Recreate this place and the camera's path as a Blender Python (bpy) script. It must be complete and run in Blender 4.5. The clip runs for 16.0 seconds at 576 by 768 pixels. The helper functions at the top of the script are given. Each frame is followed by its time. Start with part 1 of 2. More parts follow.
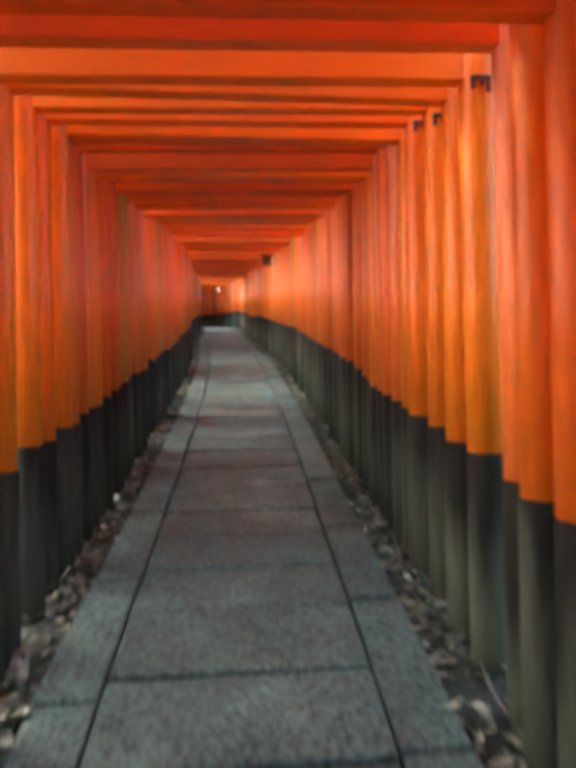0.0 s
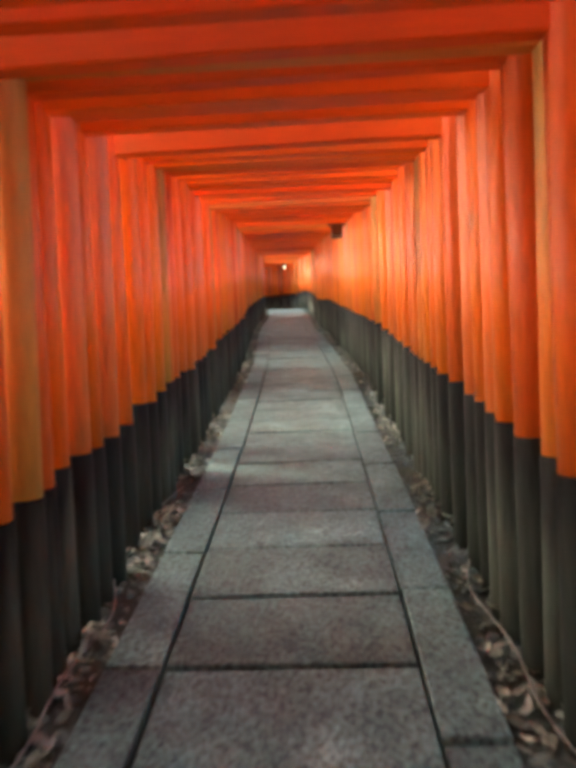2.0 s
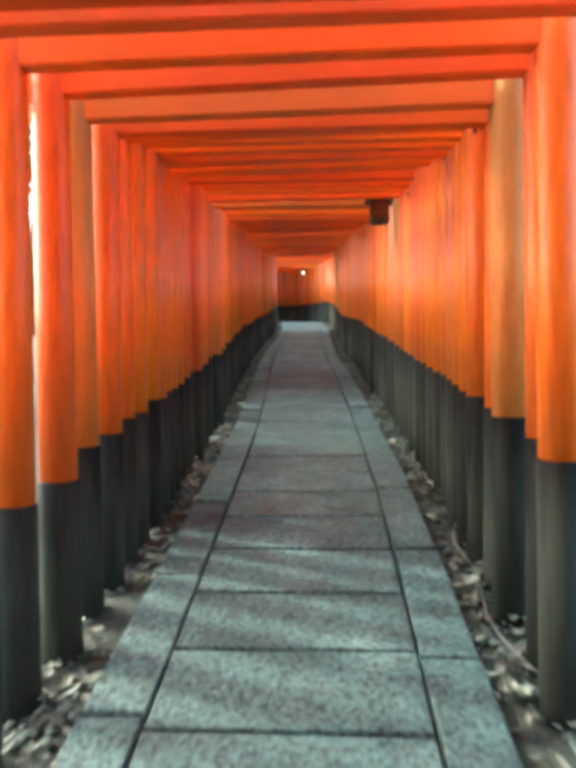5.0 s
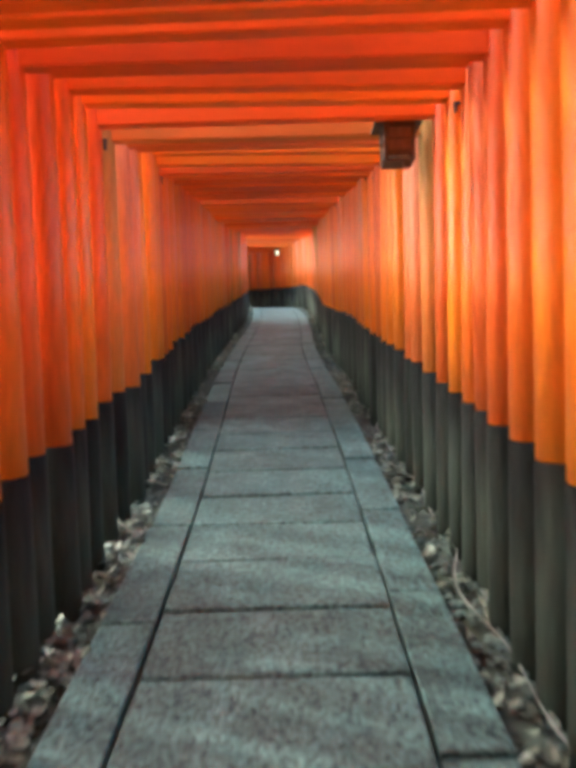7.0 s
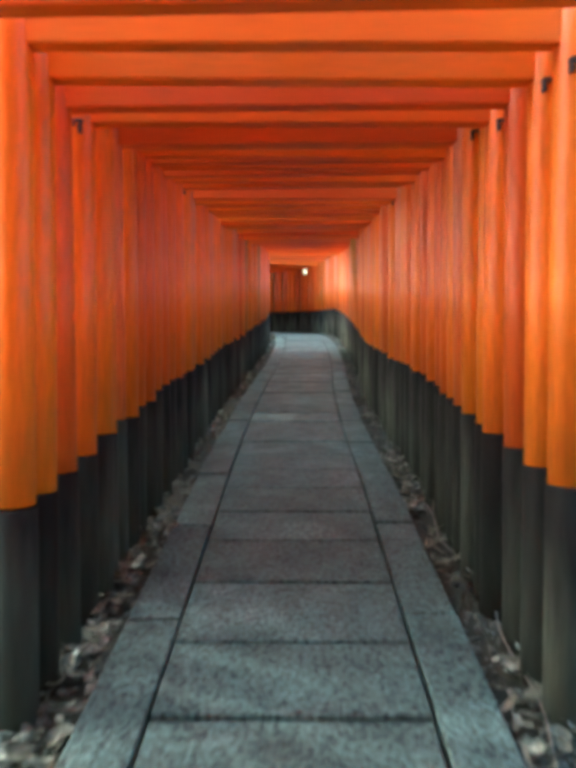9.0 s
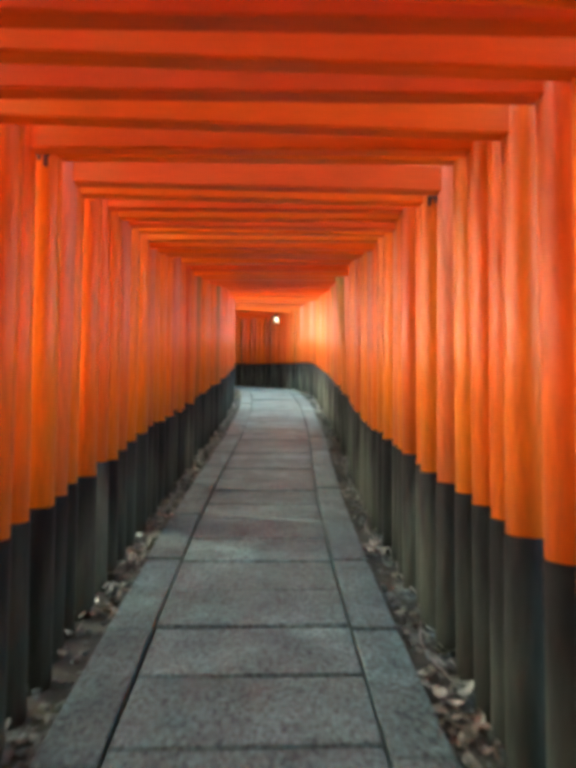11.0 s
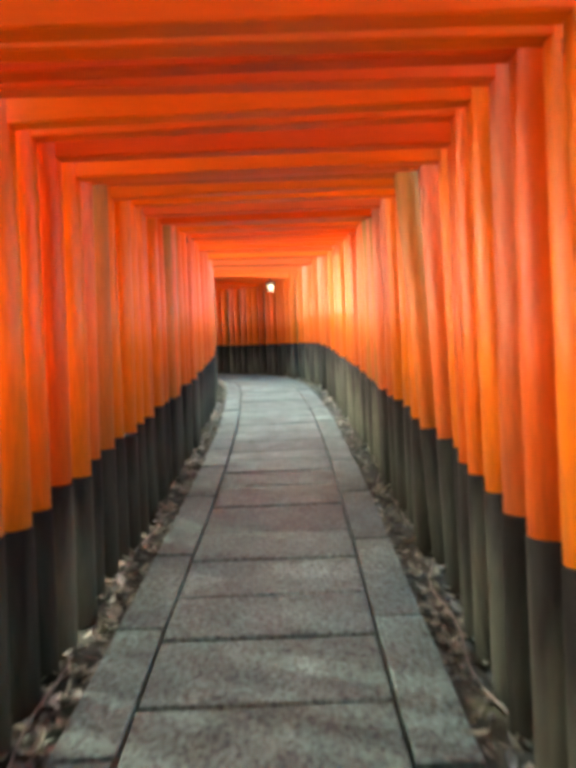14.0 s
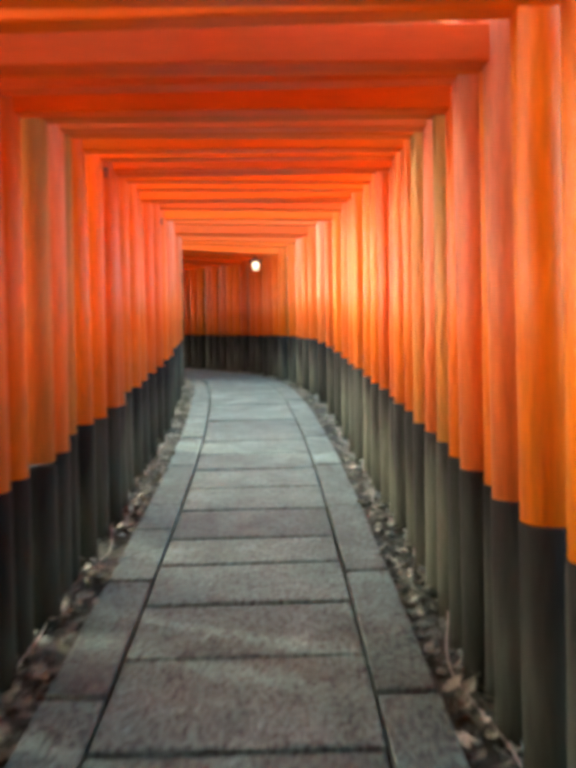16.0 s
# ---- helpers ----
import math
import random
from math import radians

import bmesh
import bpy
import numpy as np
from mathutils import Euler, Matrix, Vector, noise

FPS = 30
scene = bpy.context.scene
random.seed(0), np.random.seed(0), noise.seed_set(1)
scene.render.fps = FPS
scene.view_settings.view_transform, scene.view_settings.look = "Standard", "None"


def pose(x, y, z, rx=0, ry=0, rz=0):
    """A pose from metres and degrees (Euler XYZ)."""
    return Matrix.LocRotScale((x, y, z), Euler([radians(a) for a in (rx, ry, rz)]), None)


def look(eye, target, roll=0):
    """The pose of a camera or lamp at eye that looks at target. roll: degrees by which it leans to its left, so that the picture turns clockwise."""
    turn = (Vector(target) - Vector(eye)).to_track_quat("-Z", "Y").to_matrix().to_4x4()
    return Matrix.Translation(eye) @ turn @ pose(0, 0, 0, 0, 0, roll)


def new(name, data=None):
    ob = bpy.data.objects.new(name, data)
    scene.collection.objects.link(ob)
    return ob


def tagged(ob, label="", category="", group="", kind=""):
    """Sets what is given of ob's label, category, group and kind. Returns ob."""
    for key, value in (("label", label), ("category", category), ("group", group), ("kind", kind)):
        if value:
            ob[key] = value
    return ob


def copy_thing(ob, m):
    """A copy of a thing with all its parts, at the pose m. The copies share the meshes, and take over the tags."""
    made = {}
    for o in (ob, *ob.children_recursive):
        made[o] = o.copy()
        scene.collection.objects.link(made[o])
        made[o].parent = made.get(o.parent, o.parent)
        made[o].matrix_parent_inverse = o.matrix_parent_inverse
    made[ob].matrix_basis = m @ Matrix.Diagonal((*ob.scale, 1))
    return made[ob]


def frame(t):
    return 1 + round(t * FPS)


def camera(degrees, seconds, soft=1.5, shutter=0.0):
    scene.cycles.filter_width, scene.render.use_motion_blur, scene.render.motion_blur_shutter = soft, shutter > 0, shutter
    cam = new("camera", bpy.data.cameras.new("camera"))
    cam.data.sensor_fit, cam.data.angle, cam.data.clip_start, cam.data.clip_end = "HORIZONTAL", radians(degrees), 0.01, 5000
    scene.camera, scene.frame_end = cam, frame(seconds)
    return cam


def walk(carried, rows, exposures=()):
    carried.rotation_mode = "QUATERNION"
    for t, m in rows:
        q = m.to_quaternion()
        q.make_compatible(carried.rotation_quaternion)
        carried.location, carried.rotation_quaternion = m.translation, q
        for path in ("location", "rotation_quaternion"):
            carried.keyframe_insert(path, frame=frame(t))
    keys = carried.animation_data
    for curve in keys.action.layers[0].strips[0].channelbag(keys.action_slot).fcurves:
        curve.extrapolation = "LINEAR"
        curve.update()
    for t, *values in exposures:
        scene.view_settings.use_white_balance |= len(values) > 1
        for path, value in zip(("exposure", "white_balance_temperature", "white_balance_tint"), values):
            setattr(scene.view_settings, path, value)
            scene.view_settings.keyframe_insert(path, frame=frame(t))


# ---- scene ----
# camera and walk
cam = camera(49.0, 16.0, soft=6.0, shutter=0.5)
EYE = 1.45
ROWS = [
    (0.0, 0, 0, 0, -5.99, 0.65, 1.19),
    (0.5, 0.009, 0.6, 0.134, -4.54, 4.48, 3.05),
    (1.0, 0.04, 1.262, 0.259, -2.11, 2.26, 1.23),
    (1.5, 0.094, 1.959, 0.378, -4.73, -0.63, 2.6),
    (2.0, 0.204, 2.692, 0.511, 0.56, -1.36, 2.32),
    (2.5, 0.26, 3.407, 0.613, -2.36, -4.44, 1.54),
    (3.0, 0.317, 4.088, 0.711, 0.79, -5.99, 1.29),
    (3.5, 0.273, 4.767, 0.826, -1.85, -1.5, 0.12),
    (4.0, 0.288, 5.517, 0.948, 0.36, -1.21, 1.07),
    (6.5, 0.381, 8.589, 1.429, 2.94, -0.15, 0.54),
    (7.0, 0.36, 9.28, 1.545, 0.32, -2.6, 1.59),
    (7.5, 0.355, 9.96, 1.677, 3.54, 0.92, 1.58),
    (8.0, 0.32, 10.591, 1.78, 1.75, -0.94, 0.19),
    (8.5, 0.34, 11.263, 1.875, 2.82, -0.78, 1.32),
    (9.0, 0.318, 11.981, 1.975, 2.63, -0.89, 0.18),
    (9.5, 0.346, 12.634, 2.063, 2.26, 0.26, 2.02),
    (10.0, 0.334, 13.244, 2.155, 0.9, 3.48, -0.23),
    (12.5, 0.179, 16.455, 2.681, -0.9, 1.84, 0.27),
    (13.0, 0.153, 17.148, 2.765, 1.06, -2.57, 0.49),
    (13.5, 0.128, 17.863, 2.849, -1.92, -1.3, 1.32),
    (14.0, 0.189, 18.489, 2.925, -0.16, 0.83, 2.27),
    (14.5, 0.192, 19.134, 3.005, -0.68, 1.25, 0.48),
    (15.0, 0.224, 19.746, 3.102, -0.15, 1.79, 1.34),
    (15.5, 0.25, 20.389, 3.187, 2.56, -0.37, -0.31),
    (16.0, 0.231, 21.115, 3.284, -1.25, -0.66, 1.05),
]
EXPOSURE = [(0.0, 3.4, 6500, 1), (1.0, 3.85, 6700, 5), (2.0, 3.75, 6800, 4), (3.0, 3.25, 6600, -3), (4.0, 3.4, 6000, -6), (5.0, 3.55, 5900, -7), (7.0, 3.6, 5800, -7), (8.0, 3.35, 5800, -7), (8.5, 3.4, 5700, -7), (9.5, 3.6, 6000, -5), (10.0, 4.0, 6300, -4), (12.5, 3.75, 6500, -3), (13.5, 4.2, 7000, 2), (14.5, 4.05, 7100, 3), (15.5, 3.95, 7000, 3), (16.0, 3.85, 7000, 4)]
walk(cam, [(t, pose(x, y, EYE + z, 90 + pitch, roll, yaw)) for t, x, y, z, yaw, pitch, roll in ROWS],
     exposures=EXPOSURE)

# ---- world and light ----
SUN_ELEV, SUN_ROT = radians(42), radians(290)
world = bpy.data.worlds.new("sky")
scene.world = world
world.use_nodes = True
wn, wl = world.node_tree.nodes, world.node_tree.links
sky = wn.new("ShaderNodeTexSky")
sky.sky_type, sky.sun_disc = "NISHITA", False
sky.sun_elevation, sky.sun_rotation = SUN_ELEV, SUN_ROT
sky.dust_density, sky.ozone_density = 5.0, 0.5
wl.new(sky.outputs[0], wn["Background"].inputs[0])
wn["Background"].inputs[1].default_value = 0.15
sun_data = bpy.data.lights.new("sun", "SUN")
sun_data.energy, sun_data.angle, sun_data.color = 0.55, radians(3), (1.0, 0.97, 0.9)
sun = new("sun", sun_data)
sun_way = Vector((math.sin(SUN_ROT) * math.cos(SUN_ELEV), math.cos(SUN_ROT) * math.cos(SUN_ELEV), math.sin(SUN_ELEV)))
sun.matrix_world = look((0, 0, 30), Vector((0, 0, 30)) - sun_way)

# ---- plan ----
# floor height along y (under the feet at the start: 0), and the middle line of the path
FLOOR = [(-400, -12.0), (-60, -9.0), (-3, -0.62), (0, 0), (1.26, 0.259), (2.69, 0.511), (4.09, 0.711), (5.52, 0.948), (8.59, 1.429), (10.6, 1.78),
         (13.24, 2.155), (16.46, 2.681), (18.5, 2.93), (21.1, 3.284), (25.0, 3.85), (29.3, 4.48), (32.3, 4.75), (36.0, 5.12), (60, 7.0), (400, 16.0)]
FLOOR_Y, FLOOR_Z = [a for a, b in FLOOR], [b for a, b in FLOOR]


def floor_z(y):
    """Height of the paving; a mean over half a metre rounds the changes of slope."""
    return sum(float(np.interp(y + d, FLOOR_Y, FLOOR_Z)) for d in (-0.4, -0.2, 0, 0.2, 0.4)) / 5


MID = [(-6, -0.2), (0, -0.03), (3.5, 0.09), (5, 0.15), (7.6, 0.22), (10.8, 0.275), (12.8, 0.265), (15.4, 0.19), (18.6, 0.08), (20.7, 0.06), (23.3, 0.10), (25.5, 0.08)]
MID_Y, MID_X = [a for a, b in MID], [b for a, b in MID]
BEND_S = [25.5, 27.5, 29.3, 31.0, 32.0, 33.5, 36.0, 40.0, 44.0]
BEND_H = [1.0, 3.0, 5.0, 8.0, 16.0, 38.0, 52.0, 62.0, 70.0]


def trace():
    """Middle line as rows of s, x, y, heading (degrees to the left of +y)."""
    rows, s = [], -6.0
    while s < 25.5:
        x = sum(float(np.interp(s + d, MID_Y, MID_X)) for d in (-0.8, -0.4, 0, 0.4, 0.8)) / 5
        rows.append([s, x, s, 0.0])
        s += 0.1
    for a, b in zip(rows, rows[1:]):
        a[3] = math.degrees(math.atan2(a[1] - b[1], b[2] - a[2]))
    rows[-1][3] = rows[-2][3]
    x, y = rows[-1][1], rows[-1][2]
    while s < 43:
        h = float(np.interp(s, BEND_S, BEND_H))
        x, y = x - 0.1 * math.sin(radians(h)), y + 0.1 * math.cos(radians(h))
        rows.append([s, x, y, h])
        s += 0.1
    return rows


TRACE = np.array(trace())


def mid(s):
    """x, y and heading of the middle line at s metres."""
    return tuple(float(np.interp(s, TRACE[:, 0], TRACE[:, k])) for k in (1, 2, 3))


def spot(s, side, up=0.0):
    """A place s metres along, side metres to the right of the middle line, up above the paving."""
    x, y, h = mid(s)
    px, py = x + side * math.cos(radians(h)), y + side * math.sin(radians(h))
    return Vector((px, py, floor_z(y) + up))


# ---- materials ----
def material(name, base, second, scale=6.0, rough=(0.4, 0.7), bump=0.15, stretch=(1, 1, 1), metal=0.0, third=None, third_amount=0.5, vary=0.0, fine=60.0, speck=0.18, top=None, top_from=(1.95, 2.9), specular=0.5):
    """Two tones in a coarse and a fine noise, a third tone in patches, uneven gloss and relief."""
    m = bpy.data.materials.new(name)
    m.use_nodes = True
    n, l = m.node_tree.nodes, m.node_tree.links
    bsdf = n["Principled BSDF"]
    bsdf.inputs["Metallic"].default_value = metal
    bsdf.inputs["Specular IOR Level"].default_value = specular
    geo = n.new("ShaderNodeNewGeometry")
    mapping = n.new("ShaderNodeMapping")
    mapping.inputs["Scale"].default_value = stretch
    l.new(geo.outputs["Position"], mapping.inputs[0])

    def noise_of(sc, detail):
        t = n.new("ShaderNodeTexNoise")
        t.inputs["Scale"].default_value, t.inputs["Detail"].default_value = sc, detail
        l.new(mapping.outputs[0], t.inputs["Vector"])
        return t.outputs["Fac"]

    def ramp(src, lo, hi):
        r = n.new("ShaderNodeMapRange")
        r.inputs["From Min"].default_value, r.inputs["From Max"].default_value = lo, hi
        l.new(src, r.inputs[0])
        return r.outputs[0]

    def mix(fac, a, b, mode="MIX"):
        k = n.new("ShaderNodeMix")
        k.data_type, k.blend_type = "RGBA", mode
        for sock, v in ((k.inputs[0], fac), (k.inputs[6], a), (k.inputs[7], b)):
            if hasattr(v, "links"):
                l.new(v, sock)
            else:
                sock.default_value = v if isinstance(v, float) else (*v, 1)
        return k.outputs[2]

    coarse, grain = noise_of(scale, 4), noise_of(fine, 3)
    col = mix(ramp(coarse, 0.35, 0.68), base, second)
    if third:
        col = mix(ramp(noise_of(scale * 0.45, 5), 0.62 - 0.2 * third_amount, 0.72), col, third)
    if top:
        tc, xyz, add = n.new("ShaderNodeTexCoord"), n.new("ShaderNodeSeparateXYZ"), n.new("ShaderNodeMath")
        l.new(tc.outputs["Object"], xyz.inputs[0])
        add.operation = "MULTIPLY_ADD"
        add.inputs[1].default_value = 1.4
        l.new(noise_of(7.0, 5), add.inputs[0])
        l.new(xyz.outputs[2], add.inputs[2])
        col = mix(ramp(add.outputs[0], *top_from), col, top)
    hsv = n.new("ShaderNodeHueSaturation")
    l.new(col, hsv.inputs["Color"])
    value = ramp(grain, 0.25, 0.75)
    gv = n.new("ShaderNodeMapRange")
    gv.inputs["To Min"].default_value, gv.inputs["To Max"].default_value = 1 - speck, 1 + speck
    l.new(value, gv.inputs[0])
    last = gv.outputs[0]
    if vary:
        info = n.new("ShaderNodeObjectInfo")
        rv = n.new("ShaderNodeMapRange")
        rv.inputs["To Min"].default_value, rv.inputs["To Max"].default_value = 1 - vary, 1 + vary
        l.new(info.outputs["Random"], rv.inputs[0])
        mul = n.new("ShaderNodeMath")
        mul.operation = "MULTIPLY"
        l.new(rv.outputs[0], mul.inputs[0])
        l.new(last, mul.inputs[1])
        last = mul.outputs[0]
    l.new(last, hsv.inputs["Value"])
    l.new(hsv.outputs[0], bsdf.inputs["Base Color"])
    rr = n.new("ShaderNodeMapRange")
    rr.inputs["To Min"].default_value, rr.inputs["To Max"].default_value = rough
    l.new(coarse, rr.inputs[0])
    l.new(rr.outputs[0], bsdf.inputs["Roughness"])
    b = n.new("ShaderNodeBump")
    b.inputs["Strength"].default_value, b.inputs["Distance"].default_value = bump, 0.01
    l.new(grain, b.inputs["Height"])
    l.new(b.outputs[0], bsdf.inputs["Normal"])
    return m


GRAIN = (1, 1, 0.12)
def paints(way, grain):
    spk = 0.14 if way == "upright" else 0.06
    return [
        material("vermilion_paint_" + way, (0.88, 0.185, 0.008), (0.84, 0.158, 0.007), 4, (0.34, 0.52), 0.08, grain, speck=spk, vary=0.08),
        material("deep_vermilion_paint_" + way, (0.80, 0.145, 0.009), (0.72, 0.115, 0.008), 4, (0.36, 0.55), 0.08, grain, speck=spk, vary=0.1),
        material("bright_orange_paint_" + way, (0.90, 0.235, 0.008), (0.88, 0.20, 0.008), 4, (0.34, 0.5), 0.08, grain, speck=spk, vary=0.06),
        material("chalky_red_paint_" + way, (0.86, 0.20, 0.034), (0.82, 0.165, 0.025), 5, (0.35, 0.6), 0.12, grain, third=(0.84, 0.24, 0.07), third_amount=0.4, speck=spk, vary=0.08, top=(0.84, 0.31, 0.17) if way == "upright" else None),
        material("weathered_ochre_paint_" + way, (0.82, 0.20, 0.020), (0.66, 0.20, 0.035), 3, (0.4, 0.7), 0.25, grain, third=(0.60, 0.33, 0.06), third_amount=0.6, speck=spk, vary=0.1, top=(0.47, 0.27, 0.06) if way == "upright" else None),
    ]


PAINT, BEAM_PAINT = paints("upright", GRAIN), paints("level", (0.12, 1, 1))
# Paler below the black top: light from the gaps painted in, with splash dirt
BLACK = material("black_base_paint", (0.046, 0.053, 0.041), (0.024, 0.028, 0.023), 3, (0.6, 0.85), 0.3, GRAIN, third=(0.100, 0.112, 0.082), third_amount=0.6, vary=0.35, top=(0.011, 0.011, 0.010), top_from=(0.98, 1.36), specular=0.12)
STONE = material("paving_stone", (0.069, 0.120, 0.111), (0.049, 0.084, 0.077), 5, (0.42, 0.75), 1.0, third=(0.118, 0.190, 0.174), third_amount=0.4, vary=0.2, fine=46, speck=0.95)
EARTH = material("dark_earth", (0.036, 0.042, 0.032), (0.056, 0.064, 0.048), 9, (0.85, 1.0), 0.9, third=(0.05, 0.06, 0.03), third_amount=0.4, fine=35)
PEBBLE = material("pebble", (0.095, 0.125, 0.105), (0.045, 0.060, 0.050), 14, (0.5, 0.8), 0.3)
LEAF = material("dry_leaf", (0.17, 0.185, 0.135), (0.08, 0.085, 0.06), 18, (0.3, 0.7), 0.3, third=(0.46, 0.52, 0.43), third_amount=0.4)
CABLE = material("pale_cable", (0.16, 0.155, 0.135), (0.10, 0.095, 0.08), 20, (0.4, 0.6), 0.1)
BARK = material("bark", (0.09, 0.065, 0.045), (0.05, 0.037, 0.028), 6, (0.8, 1.0), 1.0, (1, 1, 0.2))
FOLIAGE = material("foliage", (0.05, 0.085, 0.025), (0.075, 0.115, 0.03), 3, (0.4, 0.6), 0.1)
OLDWOOD = material("dark_old_wood", (0.075, 0.048, 0.035), (0.12, 0.075, 0.055), 8, (0.6, 0.85), 0.4, (1, 1, 0.2))
BOARD = material("red_brown_board", (0.21, 0.115, 0.08), (0.15, 0.08, 0.055), 10, (0.5, 0.7), 0.2, (1, 1, 0.2))
IRON = material("dark_iron", (0.03, 0.028, 0.026), (0.05, 0.04, 0.035), 20, (0.5, 0.8), 0.3)
PAPER = material("lantern_paper", (0.62, 0.56, 0.46), (0.5, 0.44, 0.35), 15, (0.6, 0.8), 0.1)


def glowing(name, colour, strength):
    m = material(name, colour, colour, 12)
    p = m.node_tree.nodes["Principled BSDF"]
    p.inputs["Emission Color"].default_value, p.inputs["Emission Strength"].default_value = (*colour, 1), strength
    return m


LIT = glowing("lit_lantern_pane", (1.0, 0.82, 0.55), 0.3)


# ---- mesh helpers ----
def finish(bm, name, mat, smooth=False):
    me = bpy.data.meshes.new(name)
    bm.normal_update()
    bm.to_mesh(me)
    bm.free()
    me.materials.append(mat)
    if smooth:
        for p in me.polygons:
            p.use_smooth = True
    return me


def add_box(bm, lo, hi, bevel=0.0, m=None):
    vs = bmesh.ops.create_cube(bm, size=1.0)["verts"]
    for v in vs:
        v.co = Vector([lo[k] + (v.co[k] + 0.5) * (hi[k] - lo[k]) for k in range(3)])
    if bevel:
        edges = list({e for v in vs for e in v.link_edges})
        done = bmesh.ops.bevel(bm, geom=edges, offset=bevel, segments=1, affect="EDGES", profile=0.5)
        vs = list({v for f in done["faces"] for v in f.verts} | {v for v in vs if v.is_valid})
    if m is not None:
        bmesh.ops.transform(bm, matrix=m, verts=[v for v in vs if v.is_valid])


def turned(bm, profile, steps=24):
    """A round body from rows of radius and height."""
    rings = []
    for r, z in profile:
        rings.append([bm.verts.new((r * math.cos(2 * math.pi * k / steps), r * math.sin(2 * math.pi * k / steps), z)) for k in range(steps)])
    for a, b in zip(rings, rings[1:]):
        for k in range(steps):
            bm.faces.new((a[k], a[(k + 1) % steps], b[(k + 1) % steps], b[k]))
    bm.faces.new(list(reversed(rings[0])))
    bm.faces.new(rings[-1])


def part(name, me, parent, m=None):
    ob = new(name, me)
    ob.parent = parent
    ob.matrix_basis = m or Matrix()
    return ob


# ---- torii gates ----
HALF, RAD, NUKI = 0.935, 0.075, 2.16
BASE_LEFT, BASE_RIGHT = 0.68, 0.755


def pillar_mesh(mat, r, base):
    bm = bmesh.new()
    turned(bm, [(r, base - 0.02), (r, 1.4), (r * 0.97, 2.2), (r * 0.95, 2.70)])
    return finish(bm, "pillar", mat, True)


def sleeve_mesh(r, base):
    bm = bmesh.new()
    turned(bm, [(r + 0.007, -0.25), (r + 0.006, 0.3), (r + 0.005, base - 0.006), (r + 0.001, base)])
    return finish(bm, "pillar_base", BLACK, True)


def beam_mesh(name, mat, half, tall, deep, upturn=0.0, bevel=0.006):
    """A squared beam along x, its ends swept up a little."""
    bm = bmesh.new()
    cuts = 10 if upturn else 1
    rows = []
    for k in range(cuts + 1):
        x = -half + 2 * half * k / cuts
        z = upturn * abs(x / half) ** 3
        c = bevel
        ring = [(-deep / 2 + c, 0), (deep / 2 - c, 0), (deep / 2, c), (deep / 2, tall - c), (deep / 2 - c, tall), (-deep / 2 + c, tall), (-deep / 2, tall - c), (-deep / 2, c)]
        rows.append([bm.verts.new((x, yy, zz + z)) for yy, zz in ring])
    for a, b in zip(rows, rows[1:]):
        for k in range(8):
            bm.faces.new((a[k], b[k], b[(k + 1) % 8], a[(k + 1) % 8]))
    bm.faces.new(rows[0])
    bm.faces.new(list(reversed(rows[-1])))
    bmesh.ops.recalc_face_normals(bm, faces=bm.faces)
    return finish(bm, name, mat)


def clip_mesh(sx):
    """A forked dark iron cramp on a pillar's face, close under the beam."""
    bm = bmesh.new()
    x, y = sx * (HALF - 0.01), -RAD - 0.012
    add_box(bm, (x - 0.04, y + 0.004, -0.014), (x + 0.036, y + 0.03, -0.003), 0.002)
    add_box(bm, (x - 0.038, y + 0.004, -0.048), (x - 0.027, y + 0.03, -0.012), 0.002)
    add_box(bm, (x + 0.018, y + 0.004, -0.062), (x + 0.031, y + 0.03, -0.012), 0.002)
    add_box(bm, (x - 0.006, y, -0.036), (x + 0.004, y + 0.02, -0.012), 0.002)
    return finish(bm, "bracket", IRON)


LOOKS = ["vermilion", "deep red-orange", "bright orange", "chalky faded red", "weathered ochre-brown"]
CLIPS = [clip_mesh(-1), clip_mesh(1)]


def torii(kind, r):
    mat = PAINT[kind]
    gate = tagged(new("torii_gate"), LOOKS[kind] + " wooden torii gate with black bases over a path", "torii gate", "torii gates along the path")
    for sx, base in ((-1, BASE_LEFT), (1, BASE_RIGHT)):
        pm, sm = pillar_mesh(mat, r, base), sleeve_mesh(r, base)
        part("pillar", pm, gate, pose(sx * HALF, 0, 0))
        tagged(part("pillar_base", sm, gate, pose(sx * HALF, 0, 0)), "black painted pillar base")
    part("tie_beam", beam_mesh("tie_beam", BEAM_PAINT[kind], 1.22, 0.125, 0.07), gate, pose(0, 0, NUKI))
    part("strut", beam_mesh("strut", mat, 0.05, 0.37, 0.06), gate, pose(0, 0, NUKI + 0.127))
    part("lintel", beam_mesh("lintel", BEAM_PAINT[kind], 1.33, 0.13, 0.08, 0.03), gate, pose(0, 0, 2.622))
    tagged(part("cap", beam_mesh("cap", BLACK, 1.45, 0.06, 0.115, 0.05), gate, pose(0, 0, 2.755)), "black capping board")
    return gate


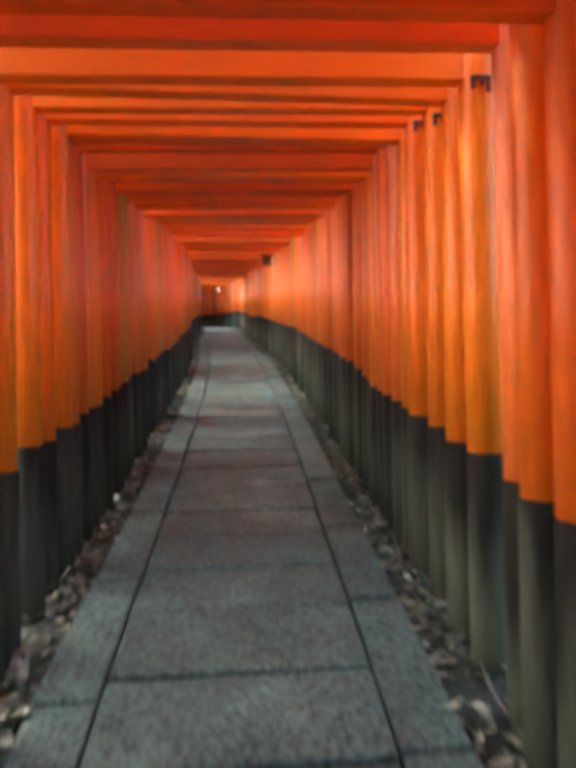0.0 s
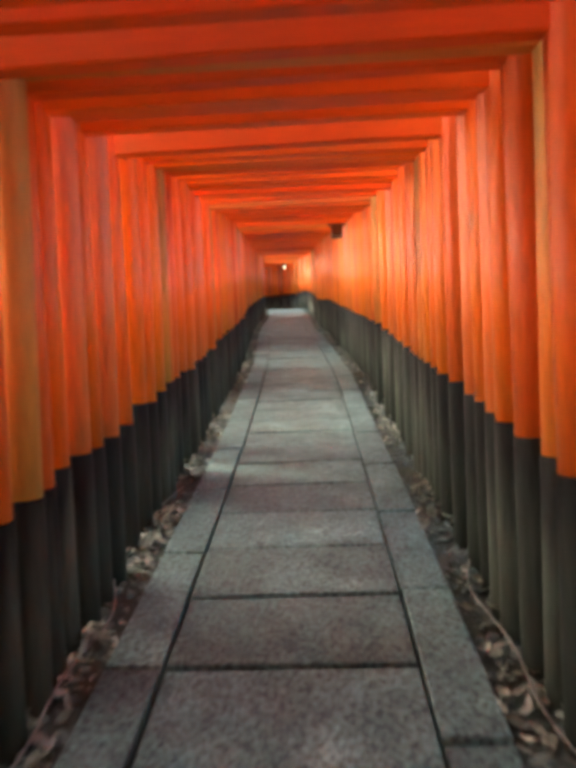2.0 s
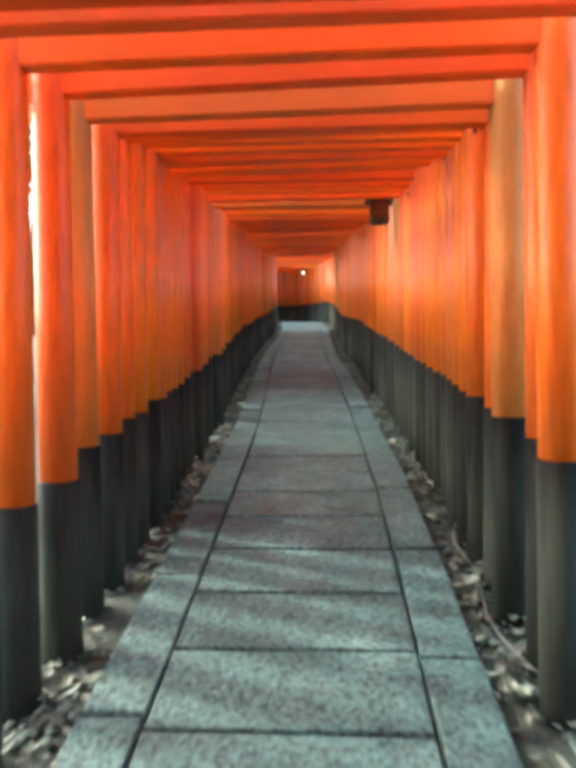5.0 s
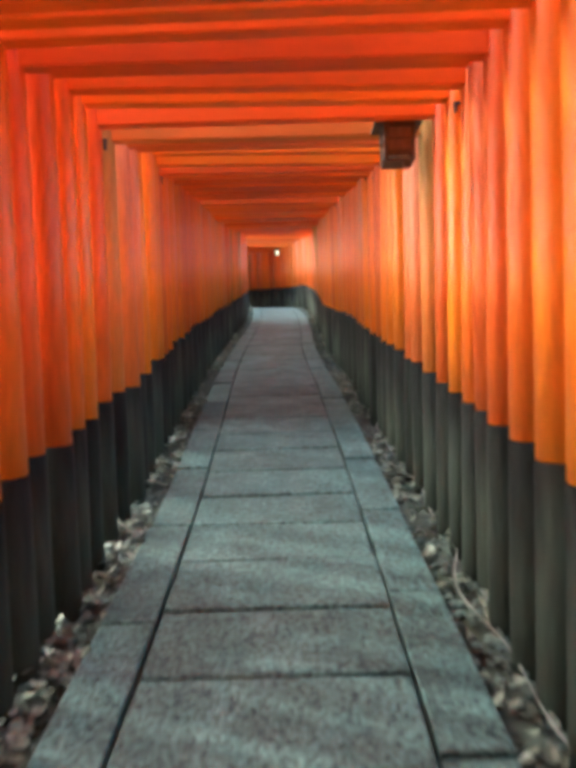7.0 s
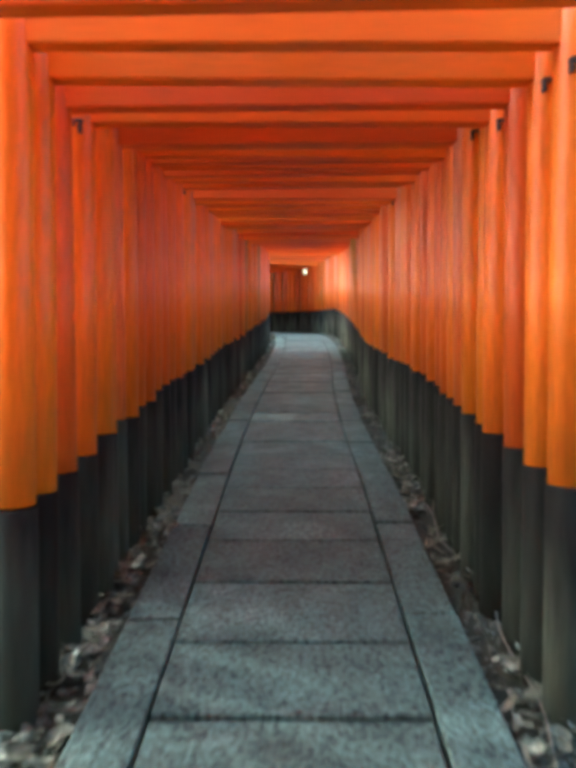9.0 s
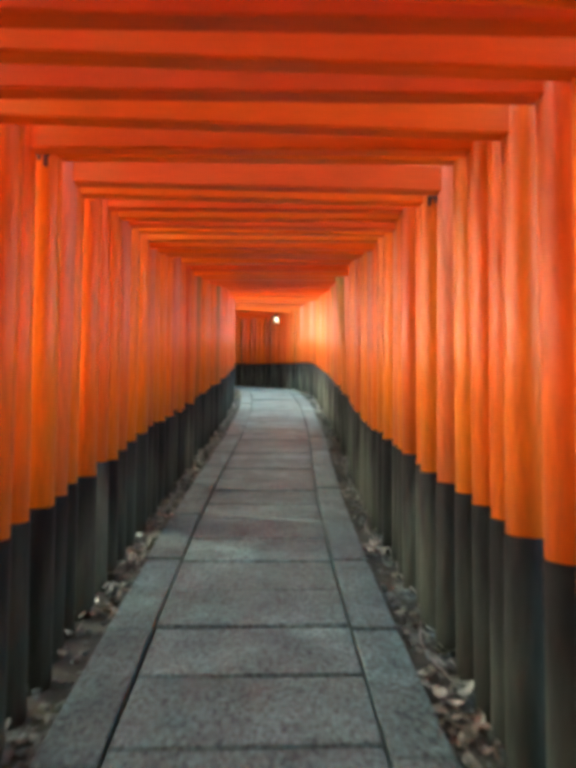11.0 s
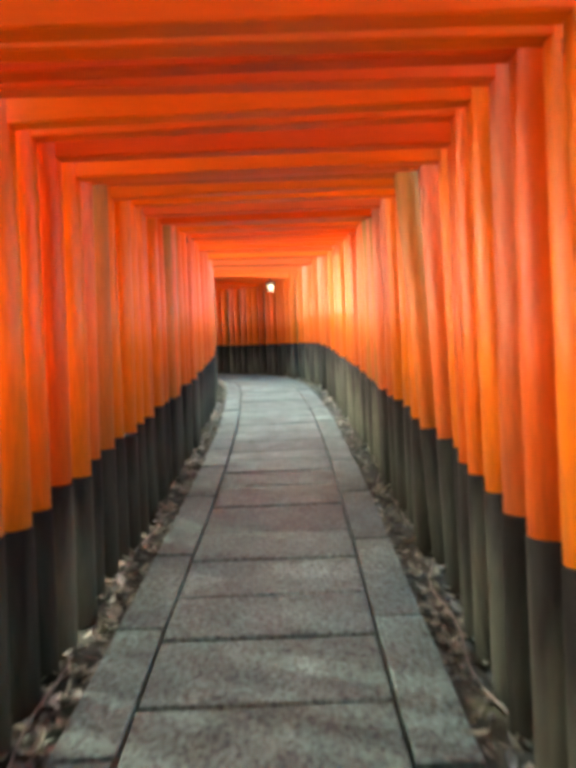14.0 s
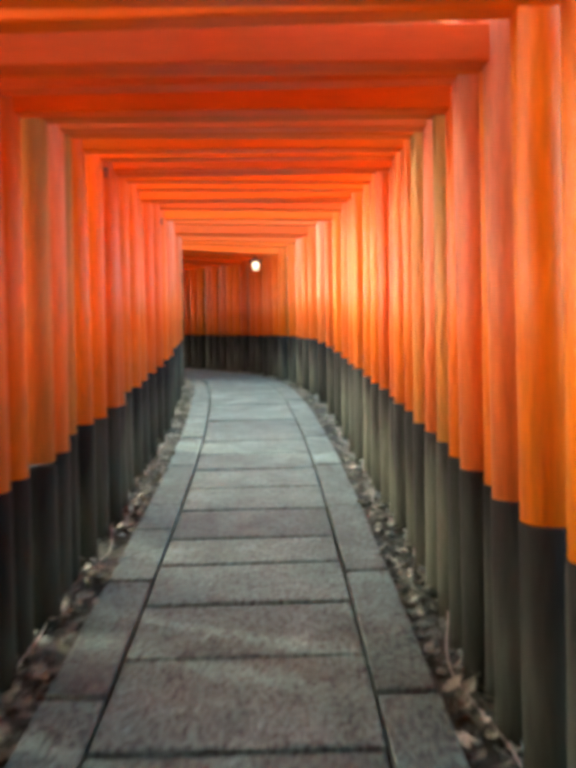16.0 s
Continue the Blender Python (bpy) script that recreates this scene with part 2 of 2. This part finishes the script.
rng_gap = random.Random(3)
GATES = [
    -1.3, -1.05, -0.8, -0.52, -0.3, -0.05, 0.2, 0.42, 0.7, 0.92, 1.15, 1.33, 1.51, 1.67, 1.83, 1.99, 2.33, 2.54, 2.83, 3.08, 3.3, 3.5, 3.7, 3.88, 4.08,
    4.27, 4.47, 4.66, 4.85, 5.01, 5.23, 5.41, 5.6, 5.8, 6.11, 6.4, 6.64, 6.85, 7.05, 7.2, 7.36, 7.68, 7.93, 8.08, 8.36, 8.64, 8.95, 9.22, 9.55]
GATES += [
    9.8, 10.05, 10.28, 10.5, 10.68, 10.86, 11.05, 11.27, 11.5, 11.72, 11.94, 12.15, 12.36, 12.62, 12.92, 13.25, 13.46, 13.76, 14.1, 14.3, 14.52, 14.77, 14.95,
    15.12, 15.3, 15.5, 15.68, 15.87, 16.1, 16.32, 16.58, 16.77, 16.96, 17.2, 17.45, 17.68, 17.9, 18.2, 18.39, 18.6, 18.88, 19.2, 19.38, 19.58, 19.78]
GATES += [
    20.02, 20.23, 20.44, 20.65, 20.87, 21.09, 21.3, 21.55, 21.77, 22.03, 22.25, 22.43, 22.68, 22.95, 23.14, 23.32, 23.5, 23.7, 23.94, 24.16, 24.34, 24.6, 24.9, 25.12]
s = 25.36
while s < 41.5:
    GATES.append(round(s, 2))
    s += rng_gap.uniform(0.28, 0.42) if s < 26.5 else 0.5 if s < 28.0 else 0.62 if s < 31.6 else 0.225
# Around s 11 the gates' sunlit orange and pink are put into the paint
KINDS = {12.92: 4, 12.62: 1, 13.25: 3, 13.46: 3, 10.5: 2, 10.68: 3, 10.86: 2, 11.05: 2, 11.27: 2, 4.85: 4, 7.05: 4, 20.02: 2, 19.78: 2, 21.77: 3, 22.03: 4, 22.25: 2, 22.43: 2, 22.68: 2,
         23.14: 3, 23.94: 4, 24.34: 4, 24.16: 3, 6.11: 1, 8.64: 3, 2.33: 2, 14.52: 1}
LEANING = {21.77: 2.2, 22.03: 4.2, 21.55: 0.8}
CRAMPED = {(22.03, 1), (14.77, 0), (14.77, 1), (2.33, 1), (6.4, 0), (12.92, 0)}
rng = random.Random(7)
makers = {(k, i): None for k in range(5) for i in range(2)}
for s in GATES:
    kind = KINDS.get(s, rng.choices(range(5), (6, 3, 3, 3, 0.3))[0])
    i = rng.randrange(2)
    x, y, h = mid(s)
    m = pose(x + rng.uniform(-0.018, 0.018), y, floor_z(y), rng.uniform(-0.4, 0.4), rng.uniform(-0.5, 0.5), h + rng.uniform(-1.2, 1.2))
    if makers[kind, i] is None:
        gate = makers[kind, i] = torii(kind, (0.073, 0.079)[i])
        gate.matrix_basis = m
    else:
        gate = copy_thing(makers[kind, i], m)
    lift = rng.uniform(-0.05, 0.05)
    for o in gate.children:
        if o.name.startswith("pillar") and o.location.x > 0:
            o.location.z = float(np.interp(s, (4.0, 5.0, 9.5, 11.0, 16.0, 20.0, 22.0, 24.0), (0.0, 0.06, 0.06, 0.01, 0.01, -0.05, -0.01, -0.02)))
        elif o.name.startswith("pillar"):
            o.location.z = rng.uniform(-0.02, 0.03)
        if o.name.startswith("pillar") and s in LEANING and o.location.x > 0:
            o.rotation_euler.y = -radians(LEANING[s])
            o.location.x += 0.06
        elif o.name.startswith("tie_beam"):
            o.location.z = NUKI + lift
        elif o.name.startswith("strut"):
            o.location.z = NUKI + 0.127 + lift * 0.5
    for side, me in enumerate(CLIPS):
        if rng.random() < 0.04 or (s, side) in CRAMPED:
            tagged(part("bracket", me, gate, pose(0, 0, NUKI + lift)), "small dark iron bracket")

# ---- ground ----
def ground():
    xs = [-600, -200, -80, -40, -20, -10, -6, -4, -3, -2.2, -1.6, -1.2, -0.9, -0.6, -0.3, 0, 0.3, 0.6, 0.9, 1.2, 1.5, 1.9, 2.5, 3.5, 5, 8, 14, 25, 60, 200, 600]
    ys = [-600, -200, -80, -40, -20, -12, -8] + [-6 + 0.3 * k for k in range(160)] + [43, 46, 50, 60, 80, 120, 200, 600]
    bm = bmesh.new()
    grid = []
    for y in ys:
        row = []
        for x in xs:
            far = max(0.0, min(1.0, (abs(x) - 4) / 30))
            z = floor_z(y) - 0.05 + 0.025 * noise.noise((x * 2.3, y * 2.3, 0)) * (1 if abs(x) < 3 else 2)
            z += far * 2.0 * noise.noise((x * 0.03, y * 0.03, 5))
            row.append(bm.verts.new((x, y, z)))
        grid.append(row)
    for a, b in zip(grid, grid[1:]):
        for k in range(len(xs) - 1):
            bm.faces.new((a[k], a[k + 1], b[k + 1], b[k]))
    tagged(new("ground", finish(bm, "ground", EARTH, True)), "dark bare earth of the wooded slope", "ground", kind="structure")


ground()

# ---- lanterns ----
def lantern(lit):
    body = tagged(new("lantern"), ("lit " if lit else "unlit ") + "dark wooden box lantern with pitched roof under a beam", "lantern")
    w, t = 0.072, 0.175
    bm = bmesh.new()
    for sx in (-1, 1):
        for sy in (-1, 1):
            add_box(bm, (sx * w - 0.012, sy * w - 0.012, -0.02), (sx * w + 0.012, sy * w + 0.012, t), 0.002)
    for z in (0.0, t - 0.03, t * 0.5 - 0.006):
        d = 0.012 if z == t * 0.5 - 0.006 else 0.03
        for sy in (-1, 1):
            add_box(bm, (-w, sy * w - 0.008, z), (w, sy * w + 0.008, z + d))
            add_box(bm, (sy * w - 0.008, -w, z), (sy * w + 0.008, w, z + d))
    add_box(bm, (-w - 0.008, -w - 0.008, -0.03), (w + 0.008, w + 0.008, -0.018), 0.004)
    add_box(bm, (0.02, -w, -0.06), (0.06, -w + 0.02, -0.03), 0.004)
    part("frame", finish(bm, "frame", OLDWOOD), body)
    bm = bmesh.new()
    add_box(bm, (-w + 0.004, -w + 0.004, 0.0), (w - 0.004, w - 0.004, t - 0.005))
    part("pane", finish(bm, "pane", LIT if lit else PAPER), body)
    if not lit:
        bm = bmesh.new()
        add_box(bm, (-w + 0.01, -w - 0.004, 0.03), (w - 0.01, -w + 0.003, t - 0.03), 0.002)
        part("board", finish(bm, "board", BOARD), body)
    bm = bmesh.new()
    e, top = w + 0.055, t + 0.05
    lower = [bm.verts.new((sx * e, sy * e, t)) for sx, sy in ((-1, -1), (1, -1), (1, 1), (-1, 1))]
    edge = [bm.verts.new((v.co.x, v.co.y, t + 0.018)) for v in lower]
    upper = [bm.verts.new((sx * 0.05, sy * 0.03, top)) for sx, sy in ((-1, -1), (1, -1), (1, 1), (-1, 1))]
    for a, b in ((lower, edge), (edge, upper)):
        for k in range(4):
            bm.faces.new((a[k], a[(k + 1) % 4], b[(k + 1) % 4], b[k]))
    bm.faces.new(list(reversed(lower)))
    bm.faces.new(upper)
    add_box(bm, (-0.07, -0.015, top - 0.005), (0.07, 0.015, top + 0.02), 0.003)
    part("roof", finish(bm, "roof", OLDWOOD), body)
    bm = bmesh.new()
    add_box(bm, (-0.012, -0.012, top), (0.012, 0.012, top + 0.09))
    add_box(bm, (-0.012, -0.012, top + 0.07), (0.012, 0.2, top + 0.094))
    part("hanger", finish(bm, "hanger", IRON), body)
    return body


one = lantern(False)
one.matrix_basis = pose(0.965, 12.77, floor_z(12.77) + 1.955)
two = lantern(True)
at = spot(32.1, 0.52, 1.86)
two.matrix_basis = pose(at.x, at.y, at.z + 0.03, 0, 0, 8)
two.scale = (0.8, 0.8, 0.8)

# ---- strips of gravel beside the paving ----
def unit_ball():
    bm = bmesh.new()
    bmesh.ops.create_icosphere(bm, subdivisions=1, radius=1.0)
    bm.verts.ensure_lookup_table()
    vs, fs = [v.co.copy() for v in bm.verts], [[v.index for v in f.verts] for f in bm.faces]
    bm.free()
    return vs, fs


BALL_V, BALL_F = unit_ball()


def pebble(r):
    a = min(0.026, 0.005 + r.expovariate(150))
    m = pose(0, 0, 0, r.uniform(-20, 20), r.uniform(-20, 20), r.uniform(0, 360)) @ Matrix.Diagonal((a * r.uniform(0.8, 1.4), a, a * r.uniform(0.5, 0.8), 1))
    return [m @ (v * r.uniform(0.85, 1.15)) for v in BALL_V], BALL_F


def leaf(r):
    a, b, curl = r.uniform(0.016, 0.050), r.uniform(0.009, 0.024), r.uniform(0.1, 0.6)
    m = pose(0, 0, r.uniform(0.012, 0.04), r.uniform(-35, 35), r.uniform(-35, 35), r.uniform(0, 360))
    vs, fs = [], []
    for k in range(5):
        u = -1 + 0.5 * k
        w, z = b * (1 - u * u) + 0.001, curl * a * u * u
        vs += [m @ Vector((a * u, -w, z + 0.35 * w)), m @ Vector((a * u, 0, z)), m @ Vector((a * u, w, z + 0.35 * w))]
    for k in range(4):
        q = 3 * k
        fs += [(q, q + 3, q + 4, q + 1), (q + 1, q + 4, q + 5, q + 2)]
    return vs, fs


def litter(name, count, maker, mat, label, category, inner, outer, seed, clump):
    """Many small pieces in one mesh, thicker in some places than in others."""
    r = random.Random(seed)
    verts, faces = [], []
    while count > 0:
        s, o = r.uniform(-1, 40), r.choice((-1, 1)) * (inner + (outer - inner) * r.random())
        if noise.noise((s * 1.7, o * 2.0, seed)) * clump < r.uniform(-0.5, 0.4) - 0.1:
            continue
        count -= 1
        p = spot(s, o, -0.035)
        vs, fs = maker(r)
        n = len(verts)
        verts += [(v + p)[:] for v in vs]
        faces += [[n + k for k in f] for f in fs]
    me = bpy.data.meshes.new(name)
    me.from_pydata(verts, [], faces)
    me.materials.append(mat)
    tagged(new(name, me), label, category, kind="stuff")


litter("pebbles", 20000, pebble, PEBBLE, "small dark grey pebbles strewn beside the stone paving", "pebbles", 0.71, 1.05, 3, 1.0)
litter("dry_leaves", 6500, leaf, LEAF, "curled dry pale brown leaves lying beside the paving", "leaves", 0.70, 1.04, 4, 1.6)


def cable(s0, s1, side, seed):
    """A thin pale cable lying loose on the gravel along the pillars."""
    r = random.Random(seed)
    cu = bpy.data.curves.new("cable", "CURVE")
    cu.dimensions, cu.bevel_depth, cu.bevel_resolution = "3D", 0.005, 2
    sp = cu.splines.new("POLY")
    n = int((s1 - s0) / 0.07)
    sp.points.add(n)
    ph = r.uniform(0, 6)
    for k in range(n + 1):
        s = s0 + (s1 - s0) * k / n
        o = side * (0.855 + 0.045 * math.sin(s * 3.1 + ph) + 0.03 * math.sin(s * 7.3 + 2 * ph))
        p = spot(s, o, -0.012 + 0.014 * max(0.0, math.sin(s * 5.3 + ph)))
        sp.points[k].co = (*p, 1)
    cu.materials.append(CABLE)
    tagged(new("cable", cu), "thin pale grey cable lying on the gravel", "cable", "cables beside the path")


cable(-1.0, 6.5, 1, 1)
cable(8.0, 16.0, 1, 2)
cable(17.0, 29.0, 1, 3)
cable(2.0, 7.0, -1, 4)
cable(18.5, 27.5, -1, 5)

# ---- unseen trees outside the gates, added to shade and dapple the sun ----
def tree(seed, tall, thick=90, spread=1.0):
    r = random.Random(seed)
    ob = tagged(new("tree"), "unseen tall evergreen tree with a dark trunk, added to shade gates", "tree", "trees beside the path")
    verts, faces = [], []

    def limb(p, q, r0, r1, n=8):
        d = (q - p).normalized()
        u = d.orthogonal().normalized()
        w = d.cross(u)
        base = len(verts)
        for k in range(5):
            c = p.lerp(q, k / 4) + (u * r.uniform(-1, 1) + w * r.uniform(-1, 1)) * 0.3 * r0
            rad = r0 + (r1 - r0) * k / 4
            verts.extend([(c + (u * math.cos(2 * math.pi * i / n) + w * math.sin(2 * math.pi * i / n)) * rad)[:] for i in range(n)])
        for k in range(4):
            for i in range(n):
                faces.append((base + k * n + i, base + k * n + (i + 1) % n, base + (k + 1) * n + (i + 1) % n, base + (k + 1) * n + i))

    limb(Vector((0, 0, -0.5)), Vector((0, 0, tall)), 0.22, 0.04)
    tips = [Vector((0, 0, tall))]
    for k in range(16):
        z = tall * r.uniform(0.4, 0.95)
        a, ln = r.uniform(0, 6.28), (tall - z) * 0.35 + r.uniform(0.6, 1.4)
        q = Vector((ln * math.cos(a), ln * math.sin(a), z + r.uniform(0.2, 0.9)))
        limb(Vector((0, 0, z)), q, 0.06, 0.015, 6)
        tips += [q, q * 0.7 + Vector((0, 0, z * 0.3))]
    me = bpy.data.meshes.new("trunk")
    me.from_pydata(verts, [], faces)
    me.materials.append(BARK)
    part("trunk", me, ob)
    lv, lf = [], []
    for t in tips:
        for _ in range(thick):
            p = t + Vector((r.gauss(0, 0.55) * spread, r.gauss(0, 0.55) * spread, r.gauss(0, 0.35) * spread))
            m = Matrix.Translation(p) @ pose(0, 0, 0, r.uniform(-60, 60), r.uniform(-60, 60), r.uniform(0, 360))
            n, a, b = len(lv), r.uniform(0.08, 0.16), r.uniform(0.04, 0.08)
            lv += [(m @ Vector(v))[:] for v in ((-a, 0, 0), (0, -b, 0.02), (a, 0, 0), (0, b, 0.02))]
            lf.append((n, n + 1, n + 2, n + 3))
    me = bpy.data.meshes.new("leaves")
    me.from_pydata(lv, [], lf)
    me.materials.append(FOLIAGE)
    tagged(part("leaves", me, ob), "dense dark green leaves", kind="stuff")
    return ob


SHADE_TREES = [tree(21, 11.0, 130), tree(22, 9.0, 110), tree(23, 12.5, 130)]
r = random.Random(5)
used = set()
for k, (x, y) in enumerate([(-7, 2.5), (-8.5, 5.6), (-6, 15), (-7.6, 7.6), (-8, 9.3), (-5.5, 0), (-4.6, 18.6), (-8, 19), (-7.6, 21.4), (-6, 23.8), (-8.4, 26), (-8, 30.8), (-6, 32.2), (-5.2, 30.4), (-9.8, 33), (-6, -4), (-11, 16), (9, 1), (10.5, 6), (9.5, 11), (11, 16), (10, 21), (11, 26), (9, 36), (8, 41), (12, 31), (-1.5, 44), (-5, 46), (6, -5)]):
    m = pose(x, y, floor_z(y) - 0.05, r.uniform(-3, 3), r.uniform(-3, 3), r.uniform(0, 360))
    if k < 3:
        SHADE_TREES[k].matrix_basis = m
    else:
        copy_thing(SHADE_TREES[k % 3], m)

# ---- made-up shrubs behind the bend, blocking bright sky between the pillars ----
def shrub(seed):
    r = random.Random(seed)
    ob = tagged(new("shrub"), "dense dark green shrub added behind the gates to block sky gaps", "shrub", "shrubs behind the bend")
    lv, lf, sv, sf = [], [], [], []
    for _ in range(14):
        a, h, o = r.uniform(0, 6.28), r.uniform(1.2, 2.9), r.uniform(0.1, 0.6)
        n = len(sv)
        for k, z in ((0, -0.2), (1, h)):
            cx, cy, w = o * k * math.cos(a), o * k * math.sin(a), 0.018 - 0.012 * k
            sv += [(cx + w, cy, z), (cx - 0.5 * w, cy + 0.87 * w, z), (cx - 0.5 * w, cy - 0.87 * w, z)]
        sf += [(n, n + 1, n + 4, n + 3), (n + 1, n + 2, n + 5, n + 4), (n + 2, n, n + 3, n + 5)]
        for _ in range(150):
            f = r.uniform(0.05, 1.0)
            p = Vector((o * f * math.cos(a) + r.gauss(0, 0.22), o * f * math.sin(a) + r.gauss(0, 0.22), h * f + r.gauss(0, 0.1)))
            m = Matrix.Translation(p) @ pose(0, 0, 0, r.uniform(-70, 70), r.uniform(-70, 70), r.uniform(0, 360))
            n, u, w = len(lv), r.uniform(0.05, 0.1), r.uniform(0.025, 0.05)
            lv += [(m @ Vector(v))[:] for v in ((-u, 0, 0), (0, -w, 0.01), (u, 0, 0), (0, w, 0.01))]
            lf.append((n, n + 1, n + 2, n + 3))
    for nm, vs, fs, mat in (("stems", sv, sf, BARK), ("leaves", lv, lf, FOLIAGE)):
        me = bpy.data.meshes.new(nm)
        me.from_pydata(vs, [], fs)
        me.materials.append(mat)
        tagged(part(nm, me, ob), kind="stuff")
    return ob


gap_bush = None
for k in range(11):
    p = spot(31.4 + 0.75 * k, 2.35, -0.05)
    m = pose(p.x, p.y, floor_z(p.y) - 0.05, 0, 0, 47 * k) @ Matrix.Diagonal((1.1, 1.1, 1.45, 1))
    if gap_bush is None:
        gap_bush = shrub(9)
        gap_bush.matrix_basis = m
    else:
        copy_thing(gap_bush, m)

# ---- paving: middle slabs and edge slabs ----
floor = tagged(new("floor"), "worn grey granite slab path with long edge stones", "paving", kind="structure")


def slab(s0, s1, o0, o1, r):
    """One slab between s0 and s1, from o0 to o1 across, its top edges worn."""
    g, c = 0.012, 0.006
    up = r.uniform(-0.005, 0.005)
    worn = [(r.uniform(-0.006, 0.006), r.uniform(-0.004, 0.004)) for _ in range(4)]
    bm = bmesh.new()
    base = spot((s0 + s1) / 2, (o0 + o1) / 2)
    rings = []
    for inset, z in ((0.0, -0.12), (0.0, -c), (c, 0.0)):
        w = 0.004 + inset
        quad = ((s0 + g + inset, o0 + w), (s0 + g + inset, o1 - w), (s1 - g - inset, o1 - w), (s1 - g - inset, o0 + w))
        rings.append([bm.verts.new(spot(a + da, b + db, z + up) - base) for (a, b), (da, db) in zip(quad, worn)])
    for a, b in zip(rings, rings[1:]):
        for k in range(4):
            bm.faces.new((a[k], a[(k + 1) % 4], b[(k + 1) % 4], b[k]))
    bm.faces.new(rings[-1])
    bmesh.ops.recalc_face_normals(bm, faces=bm.faces)
    ob = part("slab", finish(bm, "slab", STONE), floor, Matrix.Translation(base))
    return ob


INNER, OUTER = 0.475, 0.705


def joints(known, step, end):
    """Joint places from the known ones, the gaps filled in even steps."""
    out = [known[0]]
    for a in known[1:] + [end]:
        n = max(1, round((a - out[-1]) / step))
        b = out[-1]
        out += [b + (a - b) * (k + 1) / n for k in range(n)]
    return out


r = random.Random(11)
rows = joints([-3.0, 2.29, 2.75, 4.02, 4.52, 5.01, 7.48, 7.94, 13.14, 14.05, 14.48, 14.97, 15.43, 15.85, 16.71, 17.17, 20.81, 21.27, 21.68, 22.12, 22.55, 23.08, 23.58, 24.0, 24.41, 24.75], 0.45, 41.0)
for a, b in zip(rows, rows[1:]):
    slab(a, b, -INNER + 0.004, INNER - 0.004, r)
for sx, known in ((-1, [-3.2, 3.08, 14.65, 15.64, 16.61, 20.56, 22.23, 23.36, 24.25, 24.91, 25.33, 30.0]), (1, [-2.7, 14.7, 15.69, 23.34, 24.29, 30.0])):
    rows = joints(known, 0.93, 30.0)
    rows = rows[:-1] + joints([30.0], 0.5, 41.0)
    rows = sorted(set(round(v, 3) for v in rows))
    for a, b in zip(rows, rows[1:]):
        lo, hi = (INNER + 0.004, OUTER) if sx > 0 else (-OUTER, -INNER - 0.004)
        slab(a, b, lo, hi, r)
